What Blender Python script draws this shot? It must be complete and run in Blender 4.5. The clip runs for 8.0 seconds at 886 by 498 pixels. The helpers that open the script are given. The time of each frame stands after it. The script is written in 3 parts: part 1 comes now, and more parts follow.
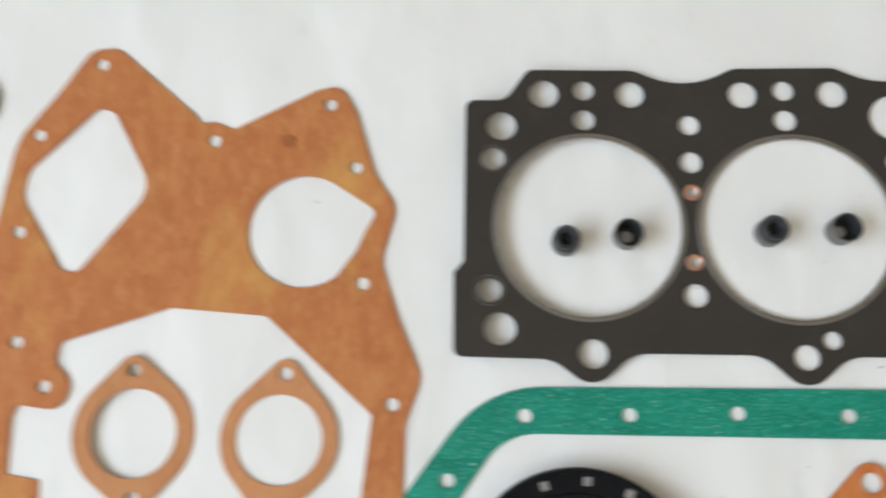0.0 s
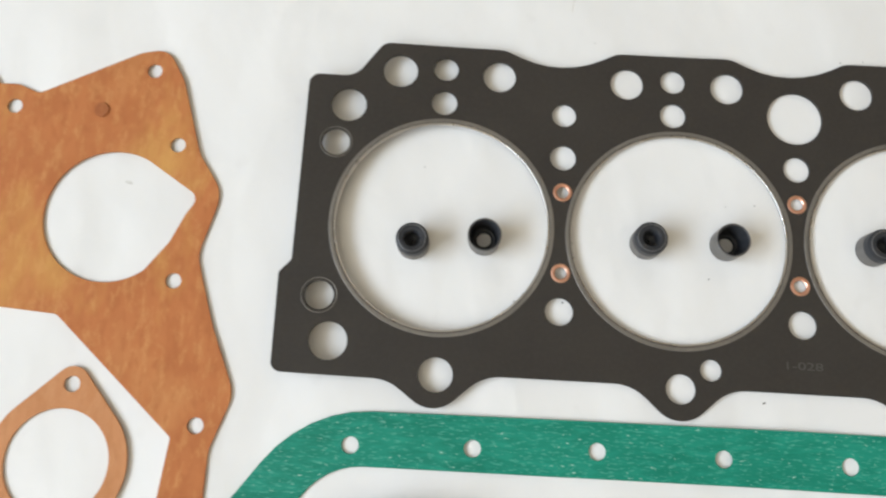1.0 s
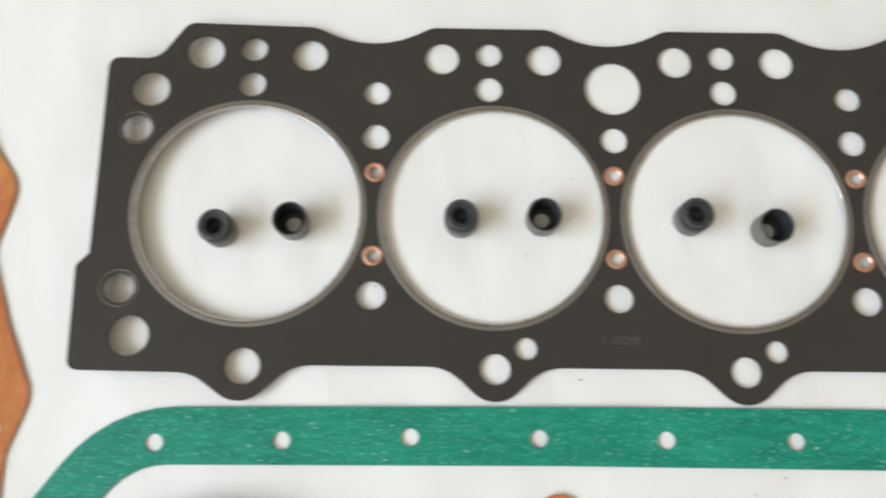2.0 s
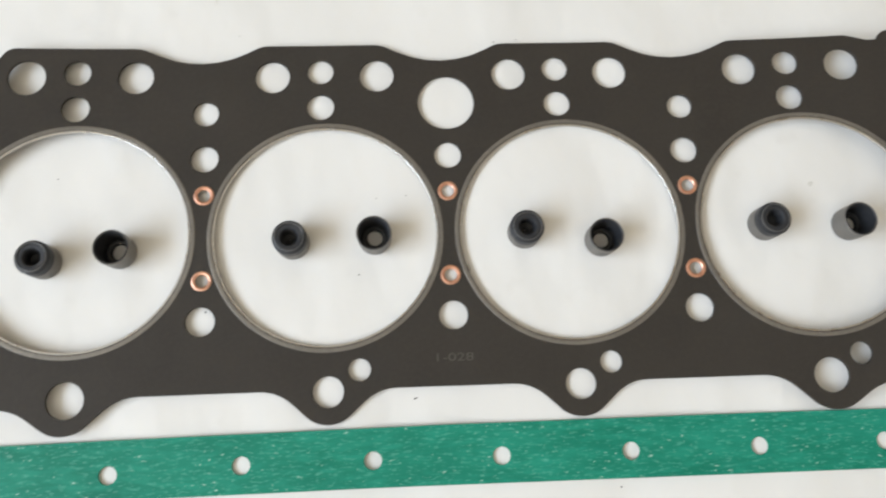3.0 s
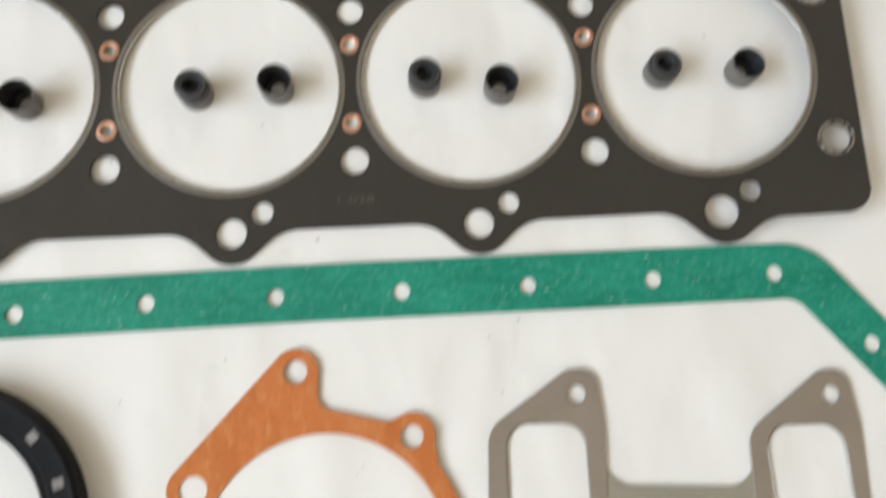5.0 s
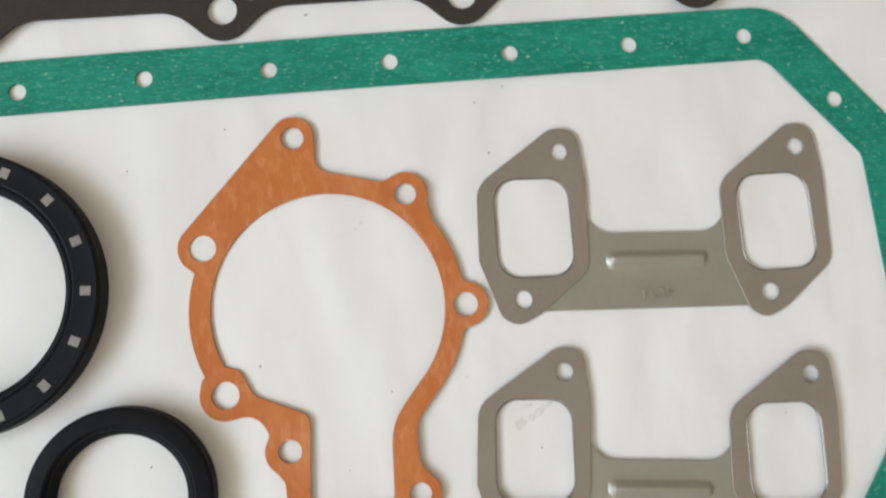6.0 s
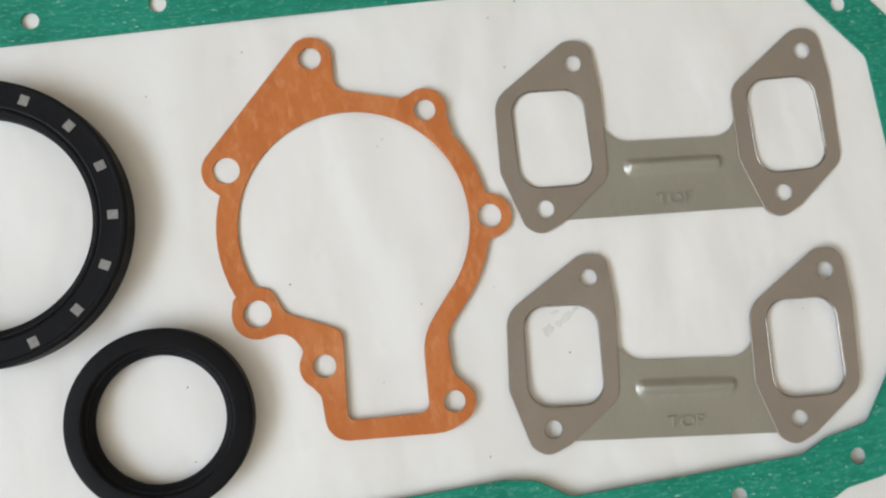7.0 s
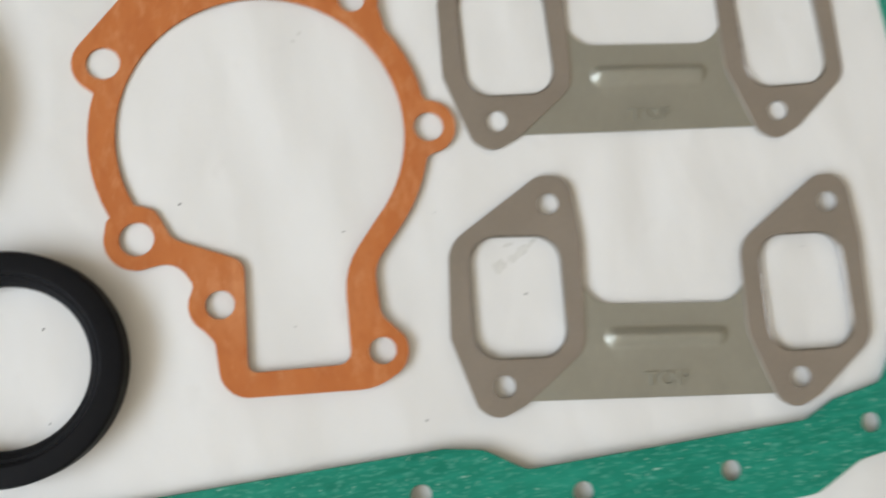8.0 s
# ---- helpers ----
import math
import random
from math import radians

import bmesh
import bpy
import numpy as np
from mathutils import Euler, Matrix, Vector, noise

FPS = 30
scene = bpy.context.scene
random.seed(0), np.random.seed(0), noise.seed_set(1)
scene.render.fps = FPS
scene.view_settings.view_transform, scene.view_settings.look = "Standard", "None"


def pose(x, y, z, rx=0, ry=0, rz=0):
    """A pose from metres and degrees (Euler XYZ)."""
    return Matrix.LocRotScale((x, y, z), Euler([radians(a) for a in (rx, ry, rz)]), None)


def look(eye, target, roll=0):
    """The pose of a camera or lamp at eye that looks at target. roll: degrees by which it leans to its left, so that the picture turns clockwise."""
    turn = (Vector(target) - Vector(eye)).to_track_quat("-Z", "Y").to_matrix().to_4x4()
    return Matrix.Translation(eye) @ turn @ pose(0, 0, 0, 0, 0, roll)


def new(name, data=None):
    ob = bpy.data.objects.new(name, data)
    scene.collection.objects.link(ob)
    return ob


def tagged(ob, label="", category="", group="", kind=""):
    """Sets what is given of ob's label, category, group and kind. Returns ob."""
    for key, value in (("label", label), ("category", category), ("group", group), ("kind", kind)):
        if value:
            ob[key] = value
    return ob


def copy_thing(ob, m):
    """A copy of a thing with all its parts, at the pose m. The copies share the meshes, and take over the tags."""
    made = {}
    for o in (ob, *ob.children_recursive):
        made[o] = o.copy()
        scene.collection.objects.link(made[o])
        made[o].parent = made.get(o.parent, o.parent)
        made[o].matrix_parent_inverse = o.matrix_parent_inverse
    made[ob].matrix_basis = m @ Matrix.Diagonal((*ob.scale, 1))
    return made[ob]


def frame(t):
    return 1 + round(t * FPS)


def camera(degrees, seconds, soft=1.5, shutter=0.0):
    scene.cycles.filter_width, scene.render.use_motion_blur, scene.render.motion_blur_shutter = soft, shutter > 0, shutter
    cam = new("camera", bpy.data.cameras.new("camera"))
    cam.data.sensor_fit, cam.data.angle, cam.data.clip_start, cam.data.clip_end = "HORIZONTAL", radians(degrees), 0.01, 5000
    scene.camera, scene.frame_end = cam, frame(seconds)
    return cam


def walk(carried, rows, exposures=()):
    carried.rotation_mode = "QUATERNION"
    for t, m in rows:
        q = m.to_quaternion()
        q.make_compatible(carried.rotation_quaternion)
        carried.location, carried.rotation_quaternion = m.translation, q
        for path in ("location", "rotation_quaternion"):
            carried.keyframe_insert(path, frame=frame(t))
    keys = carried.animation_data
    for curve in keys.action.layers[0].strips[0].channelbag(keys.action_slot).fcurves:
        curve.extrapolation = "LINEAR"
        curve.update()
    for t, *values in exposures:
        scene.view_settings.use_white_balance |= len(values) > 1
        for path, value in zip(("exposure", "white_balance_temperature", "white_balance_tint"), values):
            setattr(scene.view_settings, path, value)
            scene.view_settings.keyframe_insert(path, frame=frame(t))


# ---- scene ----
# ---- camera and its way ----
cam = camera(59.3, 8.0, soft=2.1, shutter=0.5)
PATH = [
    (0, -0.18600, -0.07029, 0.36494, 11.855, 4.006, 1.285),
    (0.2, -0.16117, -0.07284, 0.34852, 12.320, 1.726, 2.388),
    (0.3, -0.15151, -0.07226, 0.34433, 12.607, 1.276, 2.551),
    (0.5, -0.14072, -0.06668, 0.33488, 12.853, 1.326, 3.100),
    (0.8, -0.13882, -0.06307, 0.31959, 12.902, 1.417, 3.649),
    (1, -0.13335, -0.06111, 0.30955, 12.626, 1.042, 3.359),
    (1.2, -0.12968, -0.05931, 0.30404, 11.854, 0.784, 3.232),
    (1.5, -0.11330, -0.06064, 0.29974, 11.595, 1.000, 2.642),
    (1.8, -0.08978, -0.05706, 0.30059, 11.669, 0.016, 1.254),
    (2, -0.06953, -0.05915, 0.29891, 11.813, -0.470, 0.717),
    (2.2, -0.05535, -0.05921, 0.29789, 11.733, -1.355, 0.388),
    (3.3, -0.00660, -0.05103, 0.29844, 12.424, -2.411, -2.622),
    (3.5, 0.00024, -0.05310, 0.29971, 12.782, -2.517, -2.742),
    (4, 0.02499, -0.05315, 0.29928, 12.480, -3.465, -3.282),
    (4.1, 0.02926, -0.05541, 0.29940, 12.952, -3.687, -3.400),
    (4.5, 0.02500, -0.07179, 0.30372, 13.452, -3.295, -2.819),
    (5, 0.01513, -0.11502, 0.29504, 12.108, -2.854, -3.214),
    (5.1, 0.01127, -0.12875, 0.29226, 11.788, -2.883, -3.154),
    (5.2, 0.01103, -0.13725, 0.29219, 10.636, -2.583, -3.044),
    (6.3, 0.00476, -0.18612, 0.30462, 5.654, -4.243, -6.582),
    (6.5, 0.00071, -0.19345, 0.30321, 5.401, -4.552, -6.999),
    (7, -0.01335, -0.19989, 0.30257, 4.879, -5.186, -8.162),
    (7.3, -0.00786, -0.20844, 0.29744, 4.672, -5.186, -9.363),
    (7.5, 0.00098, -0.21282, 0.28524, 4.188, -6.948, -9.400),
    (7.6, 0.00822, -0.21687, 0.27921, 4.394, -8.090, -9.059),
    (7.8, 0.01227, -0.22592, 0.26194, 6.415, -8.818, -8.554),
    (7.9, 0.00663, -0.23074, 0.25392, 6.917, -8.098, -8.182),
    (8, 0.00056, -0.23501, 0.24503, 7.413, -7.449, -7.989),
]
EXPOSURES = [(0.0, -0.1, 6030, 9), (0.5, 0.0, 6070, 9), (1.0, 0.05, 6120, 9.5), (1.5, 0.09, 6160, 9.5), (2.0, 0.11, 6160, 9.5), (5.0, 0.07, 6290, 10), (6.3, -0.16, 6170, 10), (7.5, -0.15, 6210, 10), (8.0, -0.19, 6210, 10)]
walk(cam, [(t, pose(x, y, z, rx, ry, rz)) for t, x, y, z, rx, ry, rz in PATH], EXPOSURES)

# ---- light: a daylit room with one window beside the table ----
world = bpy.data.worlds.new("sky")
scene.world = world
world.use_nodes = True
wn = world.node_tree.nodes
sky = wn.new("ShaderNodeTexSky")
sky.sky_type, sky.sun_disc = "NISHITA", False
sky.sun_elevation, sky.sun_rotation = radians(40), radians(120)
wn["Background"].inputs["Strength"].default_value = 0.12
world.node_tree.links.new(sky.outputs["Color"], wn["Background"].inputs["Color"])

WALL_X, WIN_Y, WIN_Z, WIN_W, WIN_H = -2.3, -0.95, 1.82, 2.7, 1.4
window_light = bpy.data.lights.new("window_daylight", "AREA")
window_light.shape, window_light.size, window_light.size_y = "RECTANGLE", WIN_W - 0.1, WIN_H - 0.1
window_light.energy, window_light.color = 129.0, (0.828, 0.91, 1.0)
lamp = new("window_daylight", window_light)
lamp.matrix_world = look((WALL_X - 0.06, WIN_Y, WIN_Z), (WALL_X + 1.0, WIN_Y, WIN_Z))


# ---- materials ----
class Nodes:
    """A small wrapper to write node materials in few lines."""

    def __init__(self, name, colour, rough=0.6, metal=0.0, spec=0.5):
        self.m = bpy.data.materials.new(name)
        self.m.use_nodes = True
        self.t = self.m.node_tree
        self.b = self.t.nodes["Principled BSDF"]
        self.b.inputs["Base Color"].default_value = (*colour, 1)
        self.b.inputs["Roughness"].default_value = rough
        self.b.inputs["Metallic"].default_value = metal
        self.b.inputs["Specular IOR Level"].default_value = spec
        self.co = self.t.nodes.new("ShaderNodeTexCoord").outputs["Object"]

    def noise(self, scale, detail=3.0, stretch=(1, 1, 1), turn=0.0, rough=0.55):
        mp = self.t.nodes.new("ShaderNodeMapping")
        mp.inputs["Scale"].default_value = stretch
        mp.inputs["Rotation"].default_value = (0, 0, radians(turn))
        n = self.t.nodes.new("ShaderNodeTexNoise")
        n.inputs["Scale"].default_value, n.inputs["Detail"].default_value = scale, detail
        n.inputs["Roughness"].default_value = rough
        self.t.links.new(self.co, mp.inputs["Vector"])
        self.t.links.new(mp.outputs["Vector"], n.inputs["Vector"])
        return n.outputs["Fac"]

    def ramp(self, fac, a, b, va=0.0, vb=1.0):
        r = self.t.nodes.new("ShaderNodeMapRange")
        r.inputs["From Min"].default_value, r.inputs["From Max"].default_value = a, b
        r.inputs["To Min"].default_value, r.inputs["To Max"].default_value = va, vb
        self.t.links.new(fac, r.inputs["Value"])
        return r.outputs["Result"]

    def mix(self, fac, a, b, blend="MIX"):
        x = self.t.nodes.new("ShaderNodeMix")
        x.data_type, x.blend_type = "RGBA", blend
        for socket, v in (("A", a), ("B", b)):
            s = [i for i in x.inputs if i.name == socket and i.type == "RGBA"][0]
            if isinstance(v, tuple):
                s.default_value = (*v, 1)
            else:
                self.t.links.new(v, s)
        f = [i for i in x.inputs if i.name == "Factor" and i.type == "VALUE"][0]
        if isinstance(fac, float):
            f.default_value = fac
        else:
            self.t.links.new(fac, f)
        return [o for o in x.outputs if o.type == "RGBA"][0]

    def colour(self, out):
        self.t.links.new(out, self.b.inputs["Base Color"])

    def rough(self, out):
        self.t.links.new(out, self.b.inputs["Roughness"])

    def bump(self, out, depth, strength=1.0):
        n = self.t.nodes.new("ShaderNodeBump")
        n.inputs["Distance"].default_value, n.inputs["Strength"].default_value = depth, strength
        self.t.links.new(out, n.inputs["Height"])
        self.t.links.new(n.outputs["Normal"], self.b.inputs["Normal"])


def paper_material():
    n = Nodes("white_paper", (0.74, 0.73, 0.71), 0.62, spec=0.3)
    c = n.mix(n.ramp(n.noise(9, 3), 0.35, 0.7), (0.755, 0.745, 0.722), (0.715, 0.706, 0.683))
    c = n.mix(n.ramp(n.noise(60, 2), 0.66, 0.8, 0, 0.35), c, (0.64, 0.62, 0.59))
    n.colour(c)
    total = n.t.nodes.new("ShaderNodeMath")
    n.t.links.new(n.ramp(n.noise(500, 4), 0, 1, 0, 0.005), total.inputs[0])
    n.t.links.new(n.noise(26, 3, (1, 0.6, 1), 20, 0.42), total.inputs[1])
    n.bump(total.outputs["Value"], 0.0055, 0.6)
    return n.m


def fibre_material(name, base, light, dark, turn, fleck=0.5, patch=0.0):
    """Pressed fibre sheet: long pale fibres, soft blotches and a fine grain."""
    n = Nodes(name, base, 0.78, spec=0.22)
    c = n.mix(n.ramp(n.noise(30, 4, (1, 0.5, 1), turn), 0.55, 0.75, 0, 0.7), base, light)
    c = n.mix(n.ramp(n.noise(75, 3, (1, 0.6, 1), turn), 0.42, 0.62, 0, 0.5), c, dark)
    c = n.mix(n.ramp(n.noise(210, 4, (1, 0.45, 1), turn, 0.7), 0.5, 0.66, 0, fleck), c, light)
    c = n.mix(n.ramp(n.noise(330, 3, (1, 0.5, 1), turn), 0.5, 0.32, 0, 0.5), c, dark)
    if patch:
        c = n.mix(n.ramp(n.noise(17, 5, (1, 0.45, 1), turn + 14, 0.65), 0.52, 0.7, 0, patch), c, (0.58, 0.33, 0.09))
    n.colour(c)
    n.bump(n.noise(700, 4, (1, 0.5, 1), turn, 0.7), 0.0001, 0.6)
    return n.m


def green_material():
    n = Nodes("green_fibre", (0.01, 0.21, 0.135), 0.62, spec=0.3)
    c = n.mix(n.ramp(n.noise(60, 4, (0.4, 1, 1)), 0.35, 0.7), (0.004, 0.165, 0.105), (0.012, 0.225, 0.15))
    c = n.mix(n.ramp(n.noise(420, 4, (0.25, 1, 1), 6), 0.42, 0.72, 0, 0.6), c, (0.02, 0.285, 0.195))
    c = n.mix(n.ramp(n.noise(1100, 3, (0.3, 1, 1), 8), 0.55, 0.72, 0, 0.45), c, (0.16, 0.45, 0.35))
    c = n.mix(n.ramp(n.noise(900, 2, (0.4, 1, 1), -12), 0.67, 0.76, 0, 0.75), c, (0.48, 0.62, 0.54))
    n.colour(c)
    n.bump(n.noise(900, 3, (0.3, 1, 1)), 0.00005, 0.5)
    return n.m


def coated_material(name, a, b, rough=0.5, spec=0.4, metal=0.0, grain=600, stretch=(1, 1, 1), speck=0.35):
    n = Nodes(name, a, rough, metal, spec)
    c = n.mix(n.ramp(n.noise(25, 3), 0.35, 0.7), a, b)
    c = n.mix(n.ramp(n.noise(grain, 3, stretch), 0.4, 0.75, 0, speck), c, tuple(min(1, v * 1.35) for v in b))
    n.colour(c)
    n.rough(n.ramp(n.noise(90, 3, stretch), 0.3, 0.7, rough - 0.06, rough + 0.08))
    n.bump(n.noise(grain, 3, stretch), 0.00002, 0.4)
    return n.m


PAPER = paper_material()
BROWN = fibre_material("brown_fibre", (0.44, 0.16, 0.054), (0.56, 0.28, 0.10), (0.36, 0.12, 0.038), 90, 0.5, 0.8)
DISC = fibre_material("dark_brown_fibre", (0.33, 0.115, 0.04), (0.42, 0.18, 0.07), (0.24, 0.08, 0.028), 90, 0.4)
TAN = fibre_material("tan_fibre", (0.50, 0.23, 0.10), (0.58, 0.31, 0.15), (0.42, 0.18, 0.07), 20, 0.3)
ORANGE = fibre_material("orange_fibre", (0.50, 0.165, 0.047), (0.60, 0.26, 0.11), (0.43, 0.128, 0.034), 55, 0.6)
GREEN = green_material()
GRAPHITE = coated_material("graphite_coating", (0.033, 0.0285, 0.024), (0.039, 0.034, 0.0285), 0.55, 0.22)
STEEL = coated_material("rolled_steel", (0.50, 0.49, 0.47), (0.56, 0.55, 0.53), 0.28, 0.5, 1.0)
LIP = coated_material("lip_steel", (0.30, 0.28, 0.25), (0.36, 0.335, 0.30), 0.3, 0.5, 1.0)
RING = coated_material("ring_steel", (0.17, 0.157, 0.138), (0.205, 0.19, 0.166), 0.42, 0.5, 0.5)
# stamped code: slightly paler than the graphite coating
CODE = coated_material("paler_graphite", (0.062, 0.056, 0.049), (0.082, 0.074, 0.065), 0.5, 0.3)
COPPER = coated_material("copper", (0.72, 0.39, 0.28), (0.80, 0.48, 0.36), 0.32, 0.5, 1.0)
RUBBER = coated_material("black_rubber", (0.0045, 0.0045, 0.0054), (0.0065, 0.0065, 0.0075), 0.5, 0.1)
CASING = coated_material("seal_casing", (0.11, 0.102, 0.092), (0.135, 0.125, 0.112), 0.45, 0.45)
SPRING = coated_material("spring_steel", (0.10, 0.10, 0.10), (0.13, 0.13, 0.13), 0.4, 0.5, 0.4)
SEAL_RUBBER = coated_material("dark_seal_rubber", (0.022, 0.023, 0.026), (0.03, 0.031, 0.034), 0.5, 0.3)
FACING = coated_material("graphite_facing", (0.255, 0.218, 0.177), (0.285, 0.245, 0.202), 0.4, 0.45, 0.3, speck=0.12)
PLATE = coated_material("grey_plate", (0.345, 0.34, 0.288), (0.375, 0.37, 0.316), 0.4, 0.5, 0.6, 500, (1, 0.6, 1), 0.1)
MARK = coated_material("bare_metal_mark", (0.14, 0.133, 0.125), (0.24, 0.23, 0.215), 0.6, grain=900, speck=0.6)
CRUMB_AND_SHADE = coated_material("dark_crumb_and_dent_shade", (0.03, 0.028, 0.025), (0.06, 0.05, 0.045), 0.8)
SMUDGE = coated_material("grey_smudge", (0.54, 0.53, 0.49), (0.66, 0.65, 0.62), 0.8)
HAIR = coated_material("pale_hair", (0.52, 0.48, 0.43), (0.58, 0.54, 0.48), 0.7)
PLASTER = coated_material("cream_plaster", (0.73, 0.635, 0.505), (0.77, 0.675, 0.545), 0.85, 0.2, 0, 60)
FLOORING = coated_material("grey_floor", (0.30, 0.27, 0.24), (0.36, 0.33, 0.29), 0.6, 0.3, 0, 80)
WOOD = coated_material("pale_wood", (0.42, 0.30, 0.19), (0.50, 0.37, 0.24), 0.5, 0.4, 0, 60, (1, 0.1, 1))

MM = 0.001


# ---- shape helpers (drawings in millimetres) ----
def arc(cx, cy, r, a0, a1, step=6.0):
    k = max(2, int(abs(a1 - a0) / step) + 1)
    return [(cx + r * math.cos(radians(a0 + (a1 - a0) * i / k)), cy + r * math.sin(radians(a0 + (a1 - a0) * i / k))) for i in range(k + 1)]


def circle(cx, cy, d, n=28):
    return [(cx + d / 2 * math.cos(2 * math.pi * i / n), cy + d / 2 * math.sin(2 * math.pi * i / n)) for i in range(n)]


def rounded(nodes):
    """A closed outline from corners (x, y, radius); a radius of 0 keeps the point as it is."""
    out, k = [], len(nodes)
    for i, (x, y, r) in enumerate(nodes):
        p, a, b = Vector((x, y)), Vector(nodes[i - 1][:2]), Vector(nodes[(i + 1) % k][:2])
        u, v = a - p, b - p
        lu, lv = u.length, v.length
        if r <= 0 or lu < 1e-6 or lv < 1e-6:
            out.append((x, y))
            continue
        u, v = u / lu, v / lv
        ang = math.acos(max(-1, min(1, u.dot(v))))
        if ang > math.pi - 0.02:
            out.append((x, y))
            continue
        reach_u = lu * min(0.98, r / (r + nodes[i - 1][2]))
        reach_v = lv * min(0.98, r / (r + nodes[(i + 1) % k][2]))
        t = min(r / math.tan(ang / 2), reach_u, reach_v)
        rr = t * math.tan(ang / 2)
        centre = p + (u + v).normalized() * (rr / math.sin(ang / 2))
        s, e = p + u * t - centre, p + v * t - centre
        a0 = math.atan2(s.y, s.x)
        da = (math.atan2(e.y, e.x) - a0 + math.pi) % (2 * math.pi) - math.pi
        n = max(2, int(abs(da) / 0.14))
        out += [(centre.x + rr * math.cos(a0 + da * j / n), centre.y + rr * math.sin(a0 + da * j / n)) for j in range(n + 1)]
    return out


def hull(discs, n=120):
    """The outline of a band drawn tight round discs (x, y, r)."""
    out = []
    for i in range(n):
        a = 2 * math.pi * i / n
        d = (math.cos(a), math.sin(a))
        x, y, r = max(discs, key=lambda q: q[0] * d[0] + q[1] * d[1] + q[2])
        out.append((x + r * d[0], y + r * d[1]))
    return out


def area(loop):
    return sum(loop[i - 1][0] * p[1] - p[0] * loop[i - 1][1] for i, p in enumerate(loop)) / 2


def cleaned(loop):
    out = []
    for p in loop:
        if not out or math.dist(p, out[-1]) > 0.05:
            out.append(p)
    if math.dist(out[0], out[-1]) < 0.05:
        out.pop()
    return out


def inset(loop, d):
    """Moves a closed loop to its left by d."""
    out, k = [], len(loop)
    for i, p in enumerate(loop):
        a, b = loop[i - 1], loop[(i + 1) % k]
        tx, ty = b[0] - a[0], b[1] - a[1]
        l = math.hypot(tx, ty) or 1
        out.append((p[0] - ty / l * d, p[1] + tx / l * d))
    return out


def sheet(outer, holes, thick, edge=0.12, z0=0.0, cuts=(), lift=None):
    """A stamped sheet with holes, its upper edges slightly broken. cuts: x of lines to bend it along; lift: height by place."""
    loops = [cleaned(outer)] + [cleaned(h) for h in holes]
    loops = [l if (area(l) > 0) == (i == 0) else l[::-1] for i, l in enumerate(loops)]
    tops = [inset(l, edge) for l in loops]
    bm = bmesh.new()
    rings = []
    for l, t in zip(loops, tops):
        rings.append([[bm.verts.new((x, y, z)) for x, y in q] for q, z in ((l, z0), (l, z0 + thick - edge), (t, z0 + thick))])
    for low, mid, top in rings:
        k = len(low)
        for i in range(k):
            j = (i + 1) % k
            bm.faces.new((low[i], low[j], mid[j], mid[i]))
            bm.faces.new((mid[i], mid[j], top[j], top[i]))
    from mathutils.geometry import tessellate_polygon
    tris = tessellate_polygon([[Vector((x, y, 0)) for x, y in t] for t in tops])
    for level, flip in ((2, False), (0, True)):
        flat = [v for r in rings for v in r[level]]
        for tri in tris:
            a, b, c = (flat[i] for i in tri)
            n = (b.co.x - a.co.x) * (c.co.y - a.co.y) - (b.co.y - a.co.y) * (c.co.x - a.co.x)
            if abs(n) < 1e-9:
                continue
            q = (a, b, c) if (n > 0) != flip else (c, b, a)
            try:
                bm.faces.new(q)
            except ValueError:
                pass
    for x in cuts:
        bmesh.ops.bisect_plane(bm, geom=bm.verts[:] + bm.edges[:] + bm.faces[:], plane_co=(x, 0, 0), plane_no=(1, 0, 0))
    return bent(bm, lift)


def bent(bm, lift):
    if lift:
        for v in bm.verts:
            v.co.z += lift(v.co.x, v.co.y)
    return bm


def lathe(profile, n=64, at=(0, 0, 0), lift=None, smooth=True):
    """Turns a closed profile of (r, z) round the upright axis."""
    bm = bmesh.new()
    rings = [[bm.verts.new((at[0] + r * math.cos(2 * math.pi * i / n), at[1] + r * math.sin(2 * math.pi * i / n), at[2] + z)) for i in range(n)] for r, z in profile]
    for a in range(len(rings)):
        b = (a + 1) % len(rings)
        for i in range(n):
            j = (i + 1) % n
            bm.faces.new((rings[a][i], rings[a][j], rings[b][j], rings[b][i])).smooth = smooth
    bmesh.ops.recalc_face_normals(bm, faces=bm.faces[:])
    return bent(bm, lift)


def box(x0, y0, z0, x1, y1, z1, bevel=0.0):
    bm = bmesh.new()
    bmesh.ops.create_cube(bm, size=1)
    for v in bm.verts:
        v.co = Vector(((x0 + x1) / 2 + v.co.x * (x1 - x0), (y0 + y1) / 2 + v.co.y * (y1 - y0), (z0 + z1) / 2 + v.co.z * (z1 - z0)))
    if bevel:
        bmesh.ops.bevel(bm, geom=bm.edges[:], offset=bevel, segments=2, affect="EDGES", profile=0.5)
    return bm


def mesh_of(name, bm, material, scale=MM):
    me = bpy.data.meshes.new(name)
    bmesh.ops.scale(bm, vec=(scale, scale, scale), verts=bm.verts[:])
    bm.to_mesh(me)
    bm.free()
    me.materials.append(material)
    me.set_sharp_from_angle(angle=radians(17))
    return me


def part(name, bm, material, parent, label="", scale=MM):
    ob = new(name, mesh_of(name, bm, material, scale))
    ob.parent = parent
    if label:
        ob["label"] = label
    return ob


def thing(name, label, category, at=None, group="", kind=""):
    ob = new(name)
    ob.empty_display_size = 0.01
    if at is not None:
        ob.matrix_world = at
    return tagged(ob, label, category, group, kind)


def lone(name, bm, material, label, category, group="", kind="", scale=MM):
    return tagged(new(name, mesh_of(name, bm, material, scale)), label, category, group, kind)


